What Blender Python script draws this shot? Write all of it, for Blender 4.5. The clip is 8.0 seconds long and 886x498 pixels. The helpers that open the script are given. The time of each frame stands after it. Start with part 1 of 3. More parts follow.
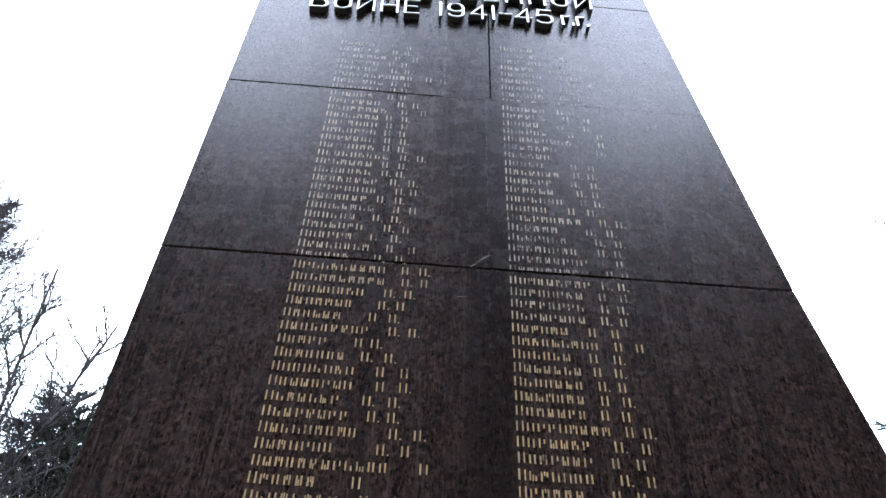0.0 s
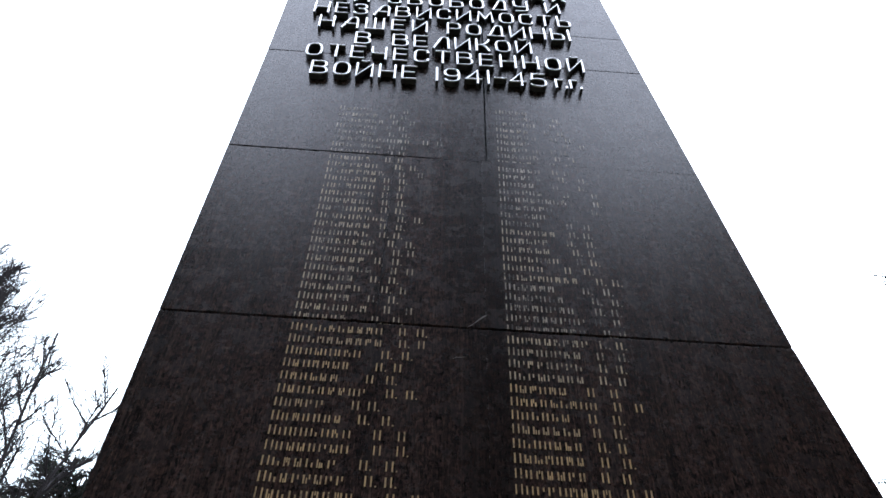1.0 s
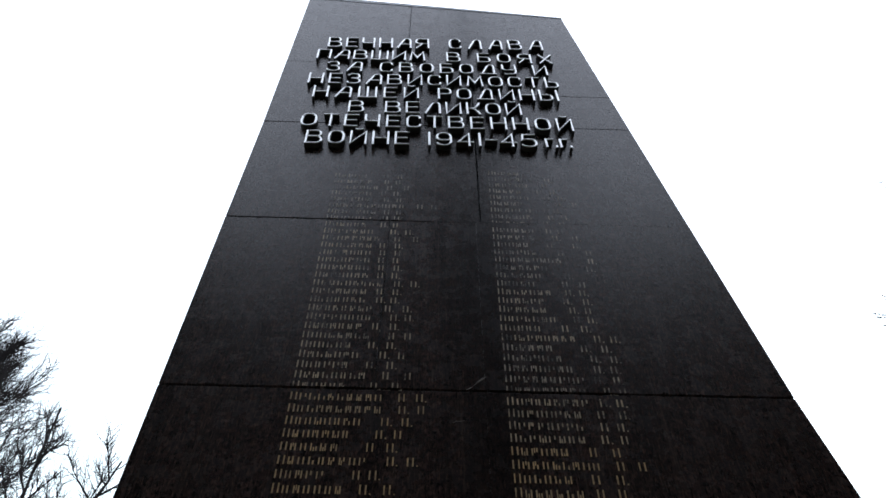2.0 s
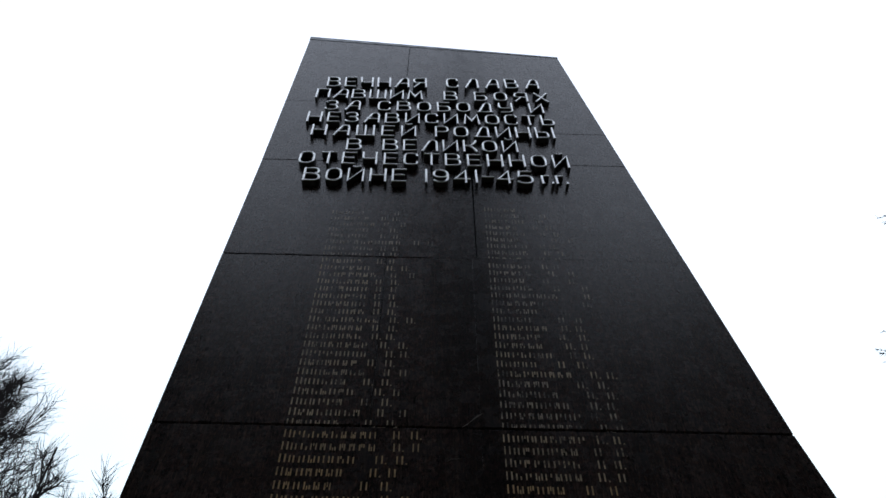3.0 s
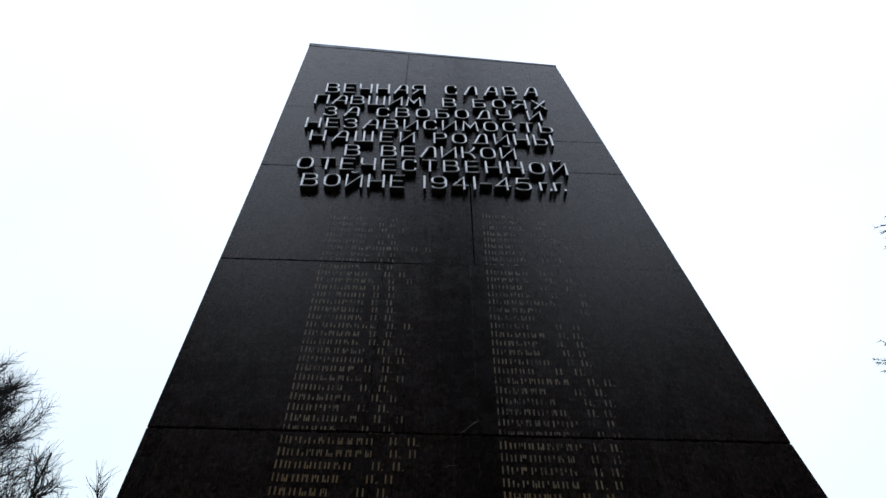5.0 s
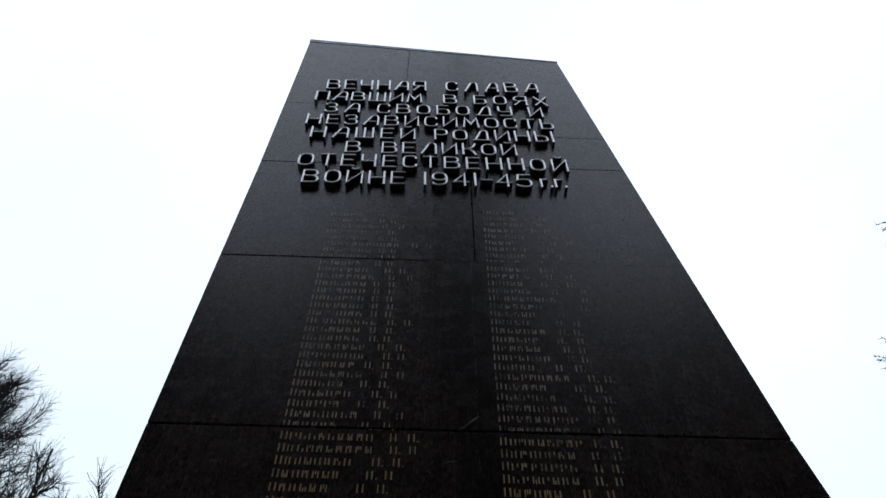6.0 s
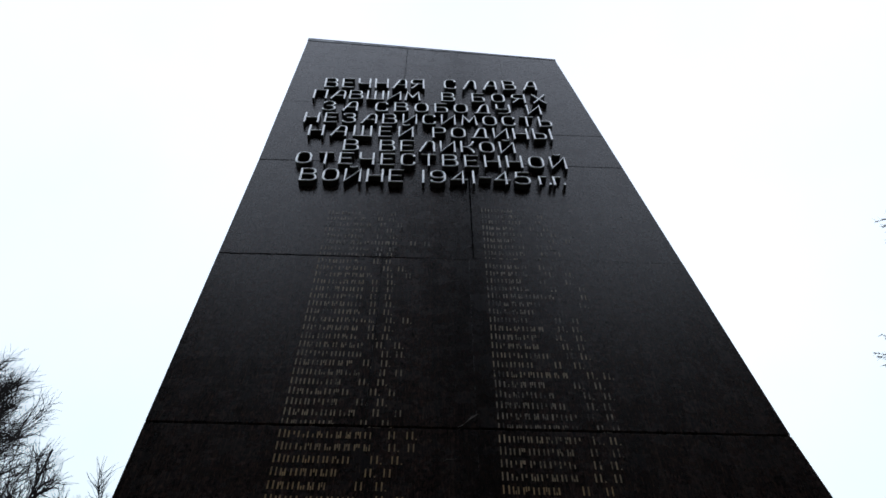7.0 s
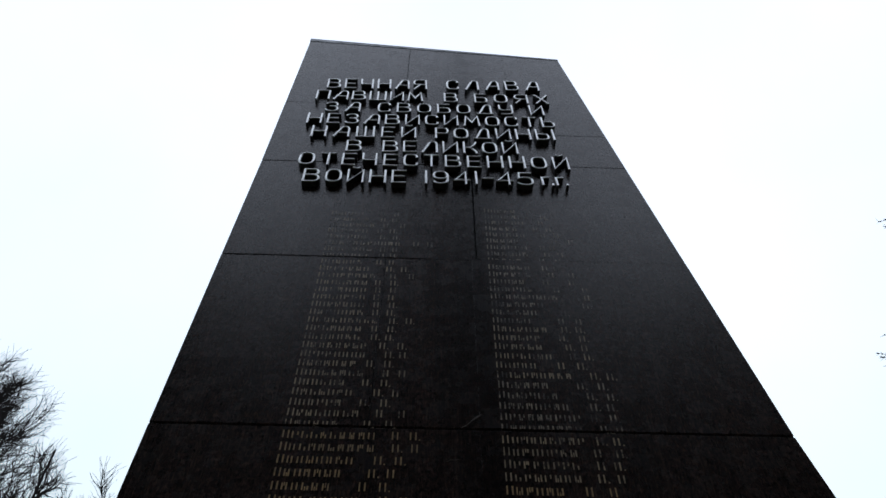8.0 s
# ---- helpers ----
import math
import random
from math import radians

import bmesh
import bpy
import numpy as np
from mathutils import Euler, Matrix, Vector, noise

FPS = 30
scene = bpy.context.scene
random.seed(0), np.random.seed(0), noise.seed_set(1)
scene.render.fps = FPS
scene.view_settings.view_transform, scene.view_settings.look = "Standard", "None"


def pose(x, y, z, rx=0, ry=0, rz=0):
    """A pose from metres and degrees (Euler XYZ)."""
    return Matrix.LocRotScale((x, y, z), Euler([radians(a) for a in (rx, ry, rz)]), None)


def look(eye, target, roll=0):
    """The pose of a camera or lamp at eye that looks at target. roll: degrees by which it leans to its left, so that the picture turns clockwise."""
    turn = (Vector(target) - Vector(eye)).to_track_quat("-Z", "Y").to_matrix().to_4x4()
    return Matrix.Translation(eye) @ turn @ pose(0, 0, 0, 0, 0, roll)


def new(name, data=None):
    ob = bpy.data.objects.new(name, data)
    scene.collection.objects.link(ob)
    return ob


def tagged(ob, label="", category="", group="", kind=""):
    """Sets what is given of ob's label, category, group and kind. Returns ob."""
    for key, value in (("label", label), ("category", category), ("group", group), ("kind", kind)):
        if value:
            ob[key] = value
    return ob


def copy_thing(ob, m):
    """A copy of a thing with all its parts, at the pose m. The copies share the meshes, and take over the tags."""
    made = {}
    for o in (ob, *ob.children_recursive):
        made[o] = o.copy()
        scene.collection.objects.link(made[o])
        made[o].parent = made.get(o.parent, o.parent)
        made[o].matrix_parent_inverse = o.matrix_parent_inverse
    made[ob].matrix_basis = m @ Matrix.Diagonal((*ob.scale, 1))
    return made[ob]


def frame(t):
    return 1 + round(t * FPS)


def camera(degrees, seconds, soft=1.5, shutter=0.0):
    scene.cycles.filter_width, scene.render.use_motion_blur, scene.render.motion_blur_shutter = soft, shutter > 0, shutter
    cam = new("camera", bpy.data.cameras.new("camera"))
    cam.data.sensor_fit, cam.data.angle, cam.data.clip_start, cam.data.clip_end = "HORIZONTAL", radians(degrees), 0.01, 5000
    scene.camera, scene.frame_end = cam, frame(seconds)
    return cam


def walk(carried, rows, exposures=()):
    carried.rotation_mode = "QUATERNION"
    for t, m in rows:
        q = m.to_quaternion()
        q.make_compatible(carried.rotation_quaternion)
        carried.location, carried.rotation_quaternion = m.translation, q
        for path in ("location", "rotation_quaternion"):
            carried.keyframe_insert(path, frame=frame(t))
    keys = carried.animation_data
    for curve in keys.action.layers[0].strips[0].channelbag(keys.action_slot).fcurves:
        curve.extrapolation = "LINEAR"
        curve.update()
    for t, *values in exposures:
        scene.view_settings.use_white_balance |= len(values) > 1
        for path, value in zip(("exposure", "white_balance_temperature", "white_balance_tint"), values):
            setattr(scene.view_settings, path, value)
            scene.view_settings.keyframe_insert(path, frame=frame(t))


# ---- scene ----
cam = camera(61.5, 8.0, soft=1.5)
PATH = [
    (0, (-0.3414, -2.6586, 1.4856), (-0.2634, -1.1811, 2.8313), 2.16),
    (0.2, (-0.3371, -2.6556, 1.4845), (-0.2581, -1.2011, 2.8550), 2.11),
    (0.5, (-0.3357, -2.6682, 1.4887), (-0.2655, -1.2458, 2.8930), 2.34),
    (0.8, (-0.3265, -2.6757, 1.4838), (-0.2654, -1.2851, 2.9199), 2.25),
    (1, (-0.3151, -2.6840, 1.4818), (-0.2550, -1.3144, 2.9381), 1.85),
    (1.2, (-0.3047, -2.6910, 1.4899), (-0.2415, -1.3426, 2.9656), 1.30),
    (1.5, (-0.2918, -2.7143, 1.4874), (-0.2251, -1.4018, 2.9950), 0.37),
    (1.8, (-0.2784, -2.7202, 1.4833), (-0.2208, -1.4504, 3.0274), -0.07),
    (2, (-0.2737, -2.7350, 1.4812), (-0.2313, -1.4780, 3.0362), 0.03),
    (2.2, (-0.2658, -2.7314, 1.4762), (-0.2342, -1.4959, 3.0486), 0.34),
    (3.3, (-0.2367, -2.7336, 1.4709), (-0.2014, -1.5619, 3.0914), -0.07),
    (3.5, (-0.2364, -2.7379, 1.4704), (-0.2021, -1.5666, 3.0911), -0.08),
    (4, (-0.2451, -2.7396, 1.4720), (-0.2142, -1.5746, 3.0973), 0.01),
    (4.5, (-0.2428, -2.7334, 1.4691), (-0.2101, -1.5731, 3.0978), 0.25),
    (4.7, (-0.2428, -2.7296, 1.4691), (-0.2025, -1.5693, 3.0976), 0.01),
    (5.8, (-0.2409, -2.7201, 1.4685), (-0.2015, -1.5555, 3.0939), 0.27),
    (6, (-0.2382, -2.7195, 1.4698), (-0.1999, -1.5523, 3.0934), 0.26),
    (6.5, (-0.2287, -2.7139, 1.4709), (-0.1909, -1.5492, 3.0964), 0.16),
    (7, (-0.2275, -2.7058, 1.4701), (-0.1891, -1.5377, 3.0930), 0.02),
    (7.5, (-0.2291, -2.7072, 1.4676), (-0.1936, -1.5410, 3.0920), -0.01),
    (8, (-0.2349, -2.7106, 1.4696), (-0.2013, -1.5423, 3.0926), 0.19),
]
EXPOSURES = [(0.0, 2.6, 5880, 12), (0.5, 2.15, 5920, 12), (1.0, 1.53, 6050, 11), (1.5, 0.92, 6150, 10), (2.0, 0.28, 6200, 9), (3.5, -0.48, 6150, 8), (6.0, -0.55, 6150, 8), (8.0, -0.58, 6150, 8)]
walk(cam, [(t, look(eye, target, roll)) for t, eye, target, roll in PATH], EXPOSURES)


# ---- sky and sun: a bright overcast winter day ----
SUN_ELEVATION, SUN_AZIMUTH = 38.0, 20.0  # azimuth from +y towards +x: behind the stele


def build_world():
    world = bpy.data.worlds.new("overcast_sky")
    scene.world = world
    world.use_nodes = True
    nt = world.node_tree
    nt.nodes.clear()
    out = nt.nodes.new("ShaderNodeOutputWorld")
    bg = nt.nodes.new("ShaderNodeBackground")
    sky = nt.nodes.new("ShaderNodeTexSky")
    sky.sky_type = "NISHITA"
    sky.sun_disc = False
    sky.sun_elevation = radians(SUN_ELEVATION)
    sky.sun_rotation = radians(SUN_AZIMUTH)
    co = nt.nodes.new("ShaderNodeTexCoord")
    sep = nt.nodes.new("ShaderNodeSeparateXYZ")
    nt.links.new(co.outputs["Generated"], sep.inputs[0])
    ramp = nt.nodes.new("ShaderNodeValToRGB")
    ramp.color_ramp.elements[0].position = 0.0
    ramp.color_ramp.elements[0].color = (0.58, 0.66, 0.74, 1)
    ramp.color_ramp.elements[1].position = 0.85
    ramp.color_ramp.elements[1].color = (0.93, 0.98, 1.12, 1)
    e = ramp.color_ramp.elements.new(0.5)
    e.color = (0.79, 0.89, 0.935, 1)
    nt.links.new(sep.outputs[2], ramp.inputs[0])
    noi = nt.nodes.new("ShaderNodeTexNoise")
    noi.inputs["Scale"].default_value = 2.2
    noi.inputs["Detail"].default_value = 5
    nt.links.new(co.outputs["Generated"], noi.inputs["Vector"])
    mr = nt.nodes.new("ShaderNodeMapRange")
    mr.inputs["From Min"].default_value = 0.3
    mr.inputs["From Max"].default_value = 0.7
    mr.inputs["To Min"].default_value = CLOUD * 0.94
    mr.inputs["To Max"].default_value = CLOUD * 1.06
    nt.links.new(noi.outputs["Fac"], mr.inputs["Value"])
    cl = nt.nodes.new("ShaderNodeVectorMath")
    cl.operation = "SCALE"
    nt.links.new(ramp.outputs[0], cl.inputs[0])
    nt.links.new(mr.outputs[0], cl.inputs["Scale"])
    mix = nt.nodes.new("ShaderNodeMix")
    mix.data_type = "RGBA"
    mix.inputs["Factor"].default_value = 0.88
    nt.links.new(sky.outputs[0], mix.inputs["A"])
    nt.links.new(cl.outputs[0], mix.inputs["B"])
    nt.links.new(mix.outputs["Result"], bg.inputs["Color"])
    bg.inputs["Strength"].default_value = 0.1
    nt.links.new(bg.outputs[0], out.inputs[0])


CLOUD = 18.5
build_world()
sun_data = bpy.data.lights.new("sun", "SUN")
sun_data.energy, sun_data.angle, sun_data.color = 0.55, radians(25), (1.0, 0.97, 0.92)
sun = new("sun", sun_data)
_az, _el = radians(SUN_AZIMUTH), radians(SUN_ELEVATION)
sun.matrix_world = look((30 * math.sin(_az) * math.cos(_el), 30 * math.cos(_az) * math.cos(_el), 30 * math.sin(_el)), (0, 0, 0))


# ---- materials ----
class Nodes:
    """A short way to write node materials."""

    def __init__(self, name):
        self.mat = bpy.data.materials.new(name)
        self.mat.use_nodes = True
        self.nt = self.mat.node_tree
        self.bsdf = self.nt.nodes["Principled BSDF"]
        self.co = self.node("ShaderNodeTexCoord").outputs["Object"]

    def node(self, kind, **settings):
        n = self.nt.nodes.new(kind)
        for key, value in settings.items():
            n.inputs[key].default_value = value
        return n

    def link(self, a, b):
        self.nt.links.new(a, b)

    def stretch(self, x, y, z, shift=None):
        m = self.node("ShaderNodeMapping")
        m.inputs["Scale"].default_value = (x, y, z)
        self.link(self.co, m.inputs["Vector"])
        if shift is not None:
            v = self.node("ShaderNodeCombineXYZ")
            self.link(shift, v.inputs[0])
            self.link(shift, v.inputs[2])
            s = self.nt.nodes.new("ShaderNodeVectorMath")
            s.operation = "SCALE"
            s.inputs["Scale"].default_value = 37.0
            self.link(v.outputs[0], s.inputs[0])
            self.link(s.outputs[0], m.inputs["Location"])
        return m.outputs[0]

    def noise(self, scale, detail=4, rough=0.6, vector=None):
        n = self.node("ShaderNodeTexNoise", Scale=scale, Detail=detail, Roughness=rough)
        self.link(vector or self.co, n.inputs["Vector"])
        return n.outputs["Fac"]

    def span(self, value, a, b, lo, hi):
        m = self.node("ShaderNodeMapRange")
        for key, v in zip(("From Min", "From Max", "To Min", "To Max"), (a, b, lo, hi)):
            m.inputs[key].default_value = v
        self.link(value, m.inputs["Value"])
        return m.outputs[0]

    def blend(self, fac, a, b, how="MIX"):
        m = self.nt.nodes.new("ShaderNodeMix")
        m.data_type, m.blend_type = "RGBA", how
        for key, v in (("Factor", fac), ("A", a), ("B", b)):
            if isinstance(v, (int, float, tuple)):
                m.inputs[key].default_value = v
            else:
                self.link(v, m.inputs[key])
        return m.outputs["Result"]

    def bump(self, height, strength, distance):
        b = self.node("ShaderNodeBump", Strength=strength, Distance=distance)
        self.link(height, b.inputs["Height"])
        self.link(b.outputs[0], self.bsdf.inputs["Normal"])

    def set(self, **values):
        for key, v in values.items():
            key = key.replace("_", " ")
            if isinstance(v, (int, float, tuple)):
                self.bsdf.inputs[key].default_value = v
            else:
                self.link(v, self.bsdf.inputs[key])
        return self.mat


def granite():
    """Dark red-brown polished granite, weathered, with streaks that rain has left."""
    n = Nodes("dark_granite")
    rnd = n.node("ShaderNodeObjectInfo").outputs["Random"]
    own = n.stretch(1, 1, 1, rnd)
    cell = n.node("ShaderNodeTexVoronoi", Scale=60.0, Randomness=1.0)
    n.link(own, cell.inputs["Vector"])
    sepc = n.node("ShaderNodeSeparateColor")
    n.link(cell.outputs["Color"], sepc.inputs[0])
    col = n.blend(sepc.outputs[0], (0.0075, 0.0050, 0.0047, 1), (0.033, 0.0205, 0.0187, 1))
    feld = n.span(n.noise(36, 4, 0.7, own), 0.46, 0.62, 0.0, 0.85)
    col = n.blend(feld, col, (0.086, 0.050, 0.043, 1))
    rust = n.span(n.noise(9, 5, 0.7, own), 0.52, 0.72, 0.0, 0.6)
    col = n.blend(rust, col, (0.095, 0.051, 0.041, 1))
    black = n.span(n.noise(1.0, 3, 0.6, n.stretch(80, 80, 34, rnd)), 0.49, 0.60, 0.0, 0.9)
    col = n.blend(black, col, (0.003, 0.0025, 0.0025, 1))
    cloud = n.span(n.noise(2.6, 6, 0.72, n.stretch(2.6, 1, 0.32, rnd)), 0.45, 0.66, 0.0, 0.6)
    col = n.blend(cloud, col, (0.006, 0.0045, 0.0045, 1))
    streak = n.span(n.noise(1.0, 5, 0.7, n.stretch(11, 1, 0.45)), 0.50, 0.66, 0.0, 0.55)
    col = n.blend(streak, col, (0.005, 0.004, 0.004, 1))
    chalk = n.span(n.noise(1.0, 5, 0.75, n.stretch(46, 1, 1.3)), 0.51, 0.69, 0.0, 0.5)
    col = n.blend(chalk, col, (0.108, 0.076, 0.064, 1))
    dash = n.span(n.noise(1.0, 3, 0.65, n.stretch(120, 1, 20, rnd)), 0.55, 0.67, 0.0, 0.6)
    col = n.blend(dash, col, (0.150, 0.088, 0.066, 1))
    # a dark, less glossy band down the middle, under the metal letters
    axes = n.node("ShaderNodeSeparateXYZ")
    n.link(n.co, axes.inputs[0])
    wave = n.span(n.noise(1.0, 4, 0.7, n.stretch(7, 1, 0.6)), 0.3, 0.7, -0.10, 0.16)
    off = n.nt.nodes.new("ShaderNodeMath")
    off.operation = "SUBTRACT"
    n.link(axes.outputs[0], off.inputs[0])
    n.link(wave, off.inputs[1])
    size = n.nt.nodes.new("ShaderNodeMath")
    size.operation = "ABSOLUTE"
    n.link(off.outputs[0], size.inputs[0])
    gloss = n.span(size.outputs[0], 0.02, 0.34, 0.215, 0.30)
    col = n.blend(n.span(size.outputs[0], 0.02, 0.26, 0.6, 0.0), col, (0.0065, 0.0048, 0.0044, 1))
    speck = n.node("ShaderNodeTexVoronoi", Scale=42.0, Randomness=1.0)
    n.link(own, speck.inputs["Vector"])
    dots = n.span(speck.outputs["Distance"], 0.05, 0.11, 0.5, 0.0)
    col = n.blend(dots, col, (0.10, 0.078, 0.068, 1))
    rough = n.span(n.noise(7.0, 5, 0.75, own), 0.3, 0.7, 0.20, 0.33)
    n.bump(n.noise(60, 5, 0.8, own), 0.35, 0.002)
    return n.set(Base_Color=col, Roughness=rough, Specular_IOR_Level=gloss)


def core_stone():
    n = Nodes("mortar_core")
    col = n.blend(n.noise(20), (0.003, 0.003, 0.003, 1), (0.008, 0.007, 0.007, 1))
    return n.set(Base_Color=col, Roughness=0.9)


def gilt(name, worn, colour):
    """Gold paint in the cut writing, dull in places and rubbed away in patches."""
    n = Nodes(name)
    rnd = n.node("ShaderNodeObjectInfo").outputs["Random"]
    own = n.stretch(1, 1, 1, rnd)
    gone = n.span(n.noise(10, 5, 0.75, own), worn - 0.05, worn + 0.05, 0.0, 1.0)
    dull = n.span(n.noise(16, 4, 0.7, own), 0.38, 0.64, 0.0, 0.85)
    fine = n.span(n.noise(110, 3, 0.7, own), 0.38, 0.66, 0.0, 0.5)
    col = n.blend(dull, colour, tuple(c * k for c, k in zip(colour, (0.50, 0.52, 0.62))) + (1,))
    col = n.blend(n.span(rnd, 0.45, 1.0, 0.0, 0.45), col, (0.30, 0.245, 0.18, 1))
    col = n.blend(fine, col, tuple(c * 0.4 for c in colour[:3]) + (1,))
    col = n.blend(gone, col, (0.040, 0.030, 0.026, 1))
    return n.set(Base_Color=col, Roughness=0.42, Metallic=0.0)


def letter_metal():
    n = Nodes("aluminium_letter_face")
    col = n.blend(n.span(n.noise(12, 5, 0.7), 0.4, 0.7, 0.0, 1.0), (0.84, 0.84, 0.83, 1), (0.64, 0.64, 0.64, 1))
    return n.set(Base_Color=col, Roughness=n.span(n.noise(30), 0.3, 0.7, 0.28, 0.42), Metallic=0.85)


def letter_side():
    n = Nodes("shaded_letter_side")
    # the shade on the letters' undersides is put into this dark colour
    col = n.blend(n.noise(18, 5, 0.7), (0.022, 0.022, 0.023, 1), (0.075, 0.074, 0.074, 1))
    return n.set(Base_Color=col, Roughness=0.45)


def zinc():
    n = Nodes("zinc_flashing")
    col = n.blend(n.noise(6, 5, 0.7), (0.20, 0.205, 0.22, 1), (0.36, 0.365, 0.38, 1))
    return n.set(Base_Color=col, Roughness=n.span(n.noise(9), 0.3, 0.7, 0.4, 0.6), Metallic=0.6)


def bark(name, a, b):
    n = Nodes(name)
    col = n.blend(n.noise(1.0, 5, 0.7, n.stretch(30, 30, 6)), a, b)
    n.bump(n.noise(1.0, 4, 0.7, n.stretch(40, 40, 8)), 0.5, 0.01)
    return n.set(Base_Color=col, Roughness=0.95, Specular_IOR_Level=0.08)


def needles(name, a, b):
    n = Nodes(name)
    col = n.blend(n.node("ShaderNodeNewGeometry").outputs["Random Per Island"], a, b)
    return n.set(Base_Color=col, Roughness=0.8, Specular_IOR_Level=0.12)


def turf():
    n = Nodes("winter_turf")
    col = n.blend(n.noise(0.8, 6, 0.7), (0.045, 0.05, 0.025, 1), (0.11, 0.095, 0.055, 1))
    col = n.blend(n.span(n.noise(30, 4, 0.7), 0.4, 0.7, 0.0, 0.6), col, (0.05, 0.04, 0.028, 1))
    n.bump(n.noise(40, 4, 0.7), 0.6, 0.03)
    return n.set(Base_Color=col, Roughness=0.95)


GRANITE, CORE = granite(), core_stone()
GILT = gilt("gilt_writing", 0.62, (0.74, 0.49, 0.23, 1))
GILT_WORN = gilt("worn_gilt_writing", 0.55, (0.70, 0.53, 0.33, 1))
GILT_FAINT = gilt("faint_gilt_writing", 0.515, (0.62, 0.50, 0.36, 1))
CHIP = Nodes("broken_granite").set(Base_Color=(0.24, 0.21, 0.195, 1), Roughness=0.85)
FACE, SIDE, ZINC = letter_metal(), letter_side(), zinc()
BARK = bark("grey_brown_bark", (0.014, 0.012, 0.013, 1), (0.042, 0.036, 0.037, 1))
BARK_RED = bark("red_brown_bark", (0.045, 0.032, 0.026, 1), (0.11, 0.085, 0.07, 1))
NEEDLE = needles("dark_green_needles", (0.004, 0.007, 0.004, 1), (0.012, 0.018, 0.010, 1))
NEEDLE_BLUE = needles("blue_green_needles", (0.025, 0.045, 0.048, 1), (0.06, 0.09, 0.10, 1))
TURF = turf()


# ---- mesh helpers ----
def mesh_of(name, bm, *materials):
    me = bpy.data.meshes.new(name)
    bm.to_mesh(me)
    bm.free()
    for m in materials:
        me.materials.append(m)
    return me


def part(name, bm, material, parent, label=""):
    ob = new(name, mesh_of(name, bm, *(material if isinstance(material, tuple) else (material,))))
    ob.parent = parent
    if label:
        tagged(ob, label)
    return ob


def prism(outline, y0, y1, bevel=0.0):
    """A plate: an outline in x and z, from y0 (front) to y1 (back), its front edges bevelled."""
    bm = bmesh.new()
    front = [bm.verts.new((x, y0, z)) for x, z in outline]
    back = [bm.verts.new((x, y1, z)) for x, z in outline]
    face = bm.faces.new(front)
    bm.faces.new(back[::-1])
    k = len(outline)
    for i in range(k):
        bm.faces.new((front[i], back[i], back[(i + 1) % k], front[(i + 1) % k]))
    bmesh.ops.recalc_face_normals(bm, faces=bm.faces[:])
    if bevel:
        bmesh.ops.bevel(bm, geom=list(face.edges), offset=bevel, segments=2, affect="EDGES", profile=0.5)
    return bm


def tube(verts, faces, points, radii, sides):
    base = len(verts)
    for i, p in enumerate(points):
        d = (points[min(i + 1, len(points) - 1)] - points[max(i - 1, 0)]).normalized()
        u = d.orthogonal().normalized()
        w = d.cross(u)
        for k in range(sides):
            a = 2 * math.pi * k / sides
            verts.append(p + (u * math.cos(a) + w * math.sin(a)) * radii[i])
    for i in range(len(points) - 1):
        for k in range(sides):
            a, b = base + i * sides + k, base + i * sides + (k + 1) % sides
            faces.append((a, b, b + sides, a + sides))


def mesh_part(name, verts, faces, material, parent, label="", smooth=True):
    me = bpy.data.meshes.new(name)
    me.from_pydata([tuple(v) for v in verts], [], faces)
    me.materials.append(material)
    me.polygons.foreach_set("use_smooth", [smooth] * len(me.polygons))
    ob = new(name, me)
    ob.parent = parent
    return tagged(ob, label) if label else ob


# ---- ground ----
def build_ground():
    bm = bmesh.new()
    n, far = 40, 1500.0
    grid = [[bm.verts.new((far * (2 * i / n - 1) ** 3, far * (2 * j / n - 1) ** 3, 0.0)) for j in range(n + 1)] for i in range(n + 1)]
    for i in range(n):
        for j in range(n):
            bm.faces.new((grid[i][j], grid[i + 1][j], grid[i + 1][j + 1], grid[i][j + 1]))
    ob = new("ground", mesh_of("ground", bm, TURF))
    tagged(ob, "flat winter turf round the memorial stele", "ground", kind="structure")


build_ground()


# ---- the stele ----
LEFT, THICK = -1.492, 0.55


FOOT = 3.8  # below this joint both edges flare a little


def right_edge(z):
    return 1.5 - (0.1185 if z > FOOT else 0.165) * (z - FOOT)


def left_edge(z):
    return LEFT if z > 6.2 else LEFT - 0.0108 * (6.297 - z)


def top_edge(x):
    return 8.585 - 0.1488 * x


JOINT = 0.005


def half_joint(z):
    """Half the width of the level joint at z: the two lower ones have opened."""
    return {3.80: 0.0061, 5.128: 0.0058, 5.140: 0.0008, 5.1225: 0.0016}.get(z, 0.0024)


def worn_edge(rnd, start, end, inward):
    """The points of a sawn edge with small chips; inward: the side, up or down, to which they bite."""
    pts, steps = [start], max(2, int(abs(end[0] - start[0]) / 0.03))
    for i in range(1, steps):
        t = (i + rnd.uniform(-0.3, 0.3)) / steps
        bite = rnd.uniform(0.0, 0.0012) + (rnd.uniform(0.001, 0.004) if rnd.random() < 0.12 else 0.0)
        pts.append((start[0] + (end[0] - start[0]) * t, start[1] + (end[1] - start[1]) * t + inward * bite))
    return pts + [end]


stele = new("memorial_stele")
tagged(stele, "tall dark granite memorial stele with slanted side and top", "monument")


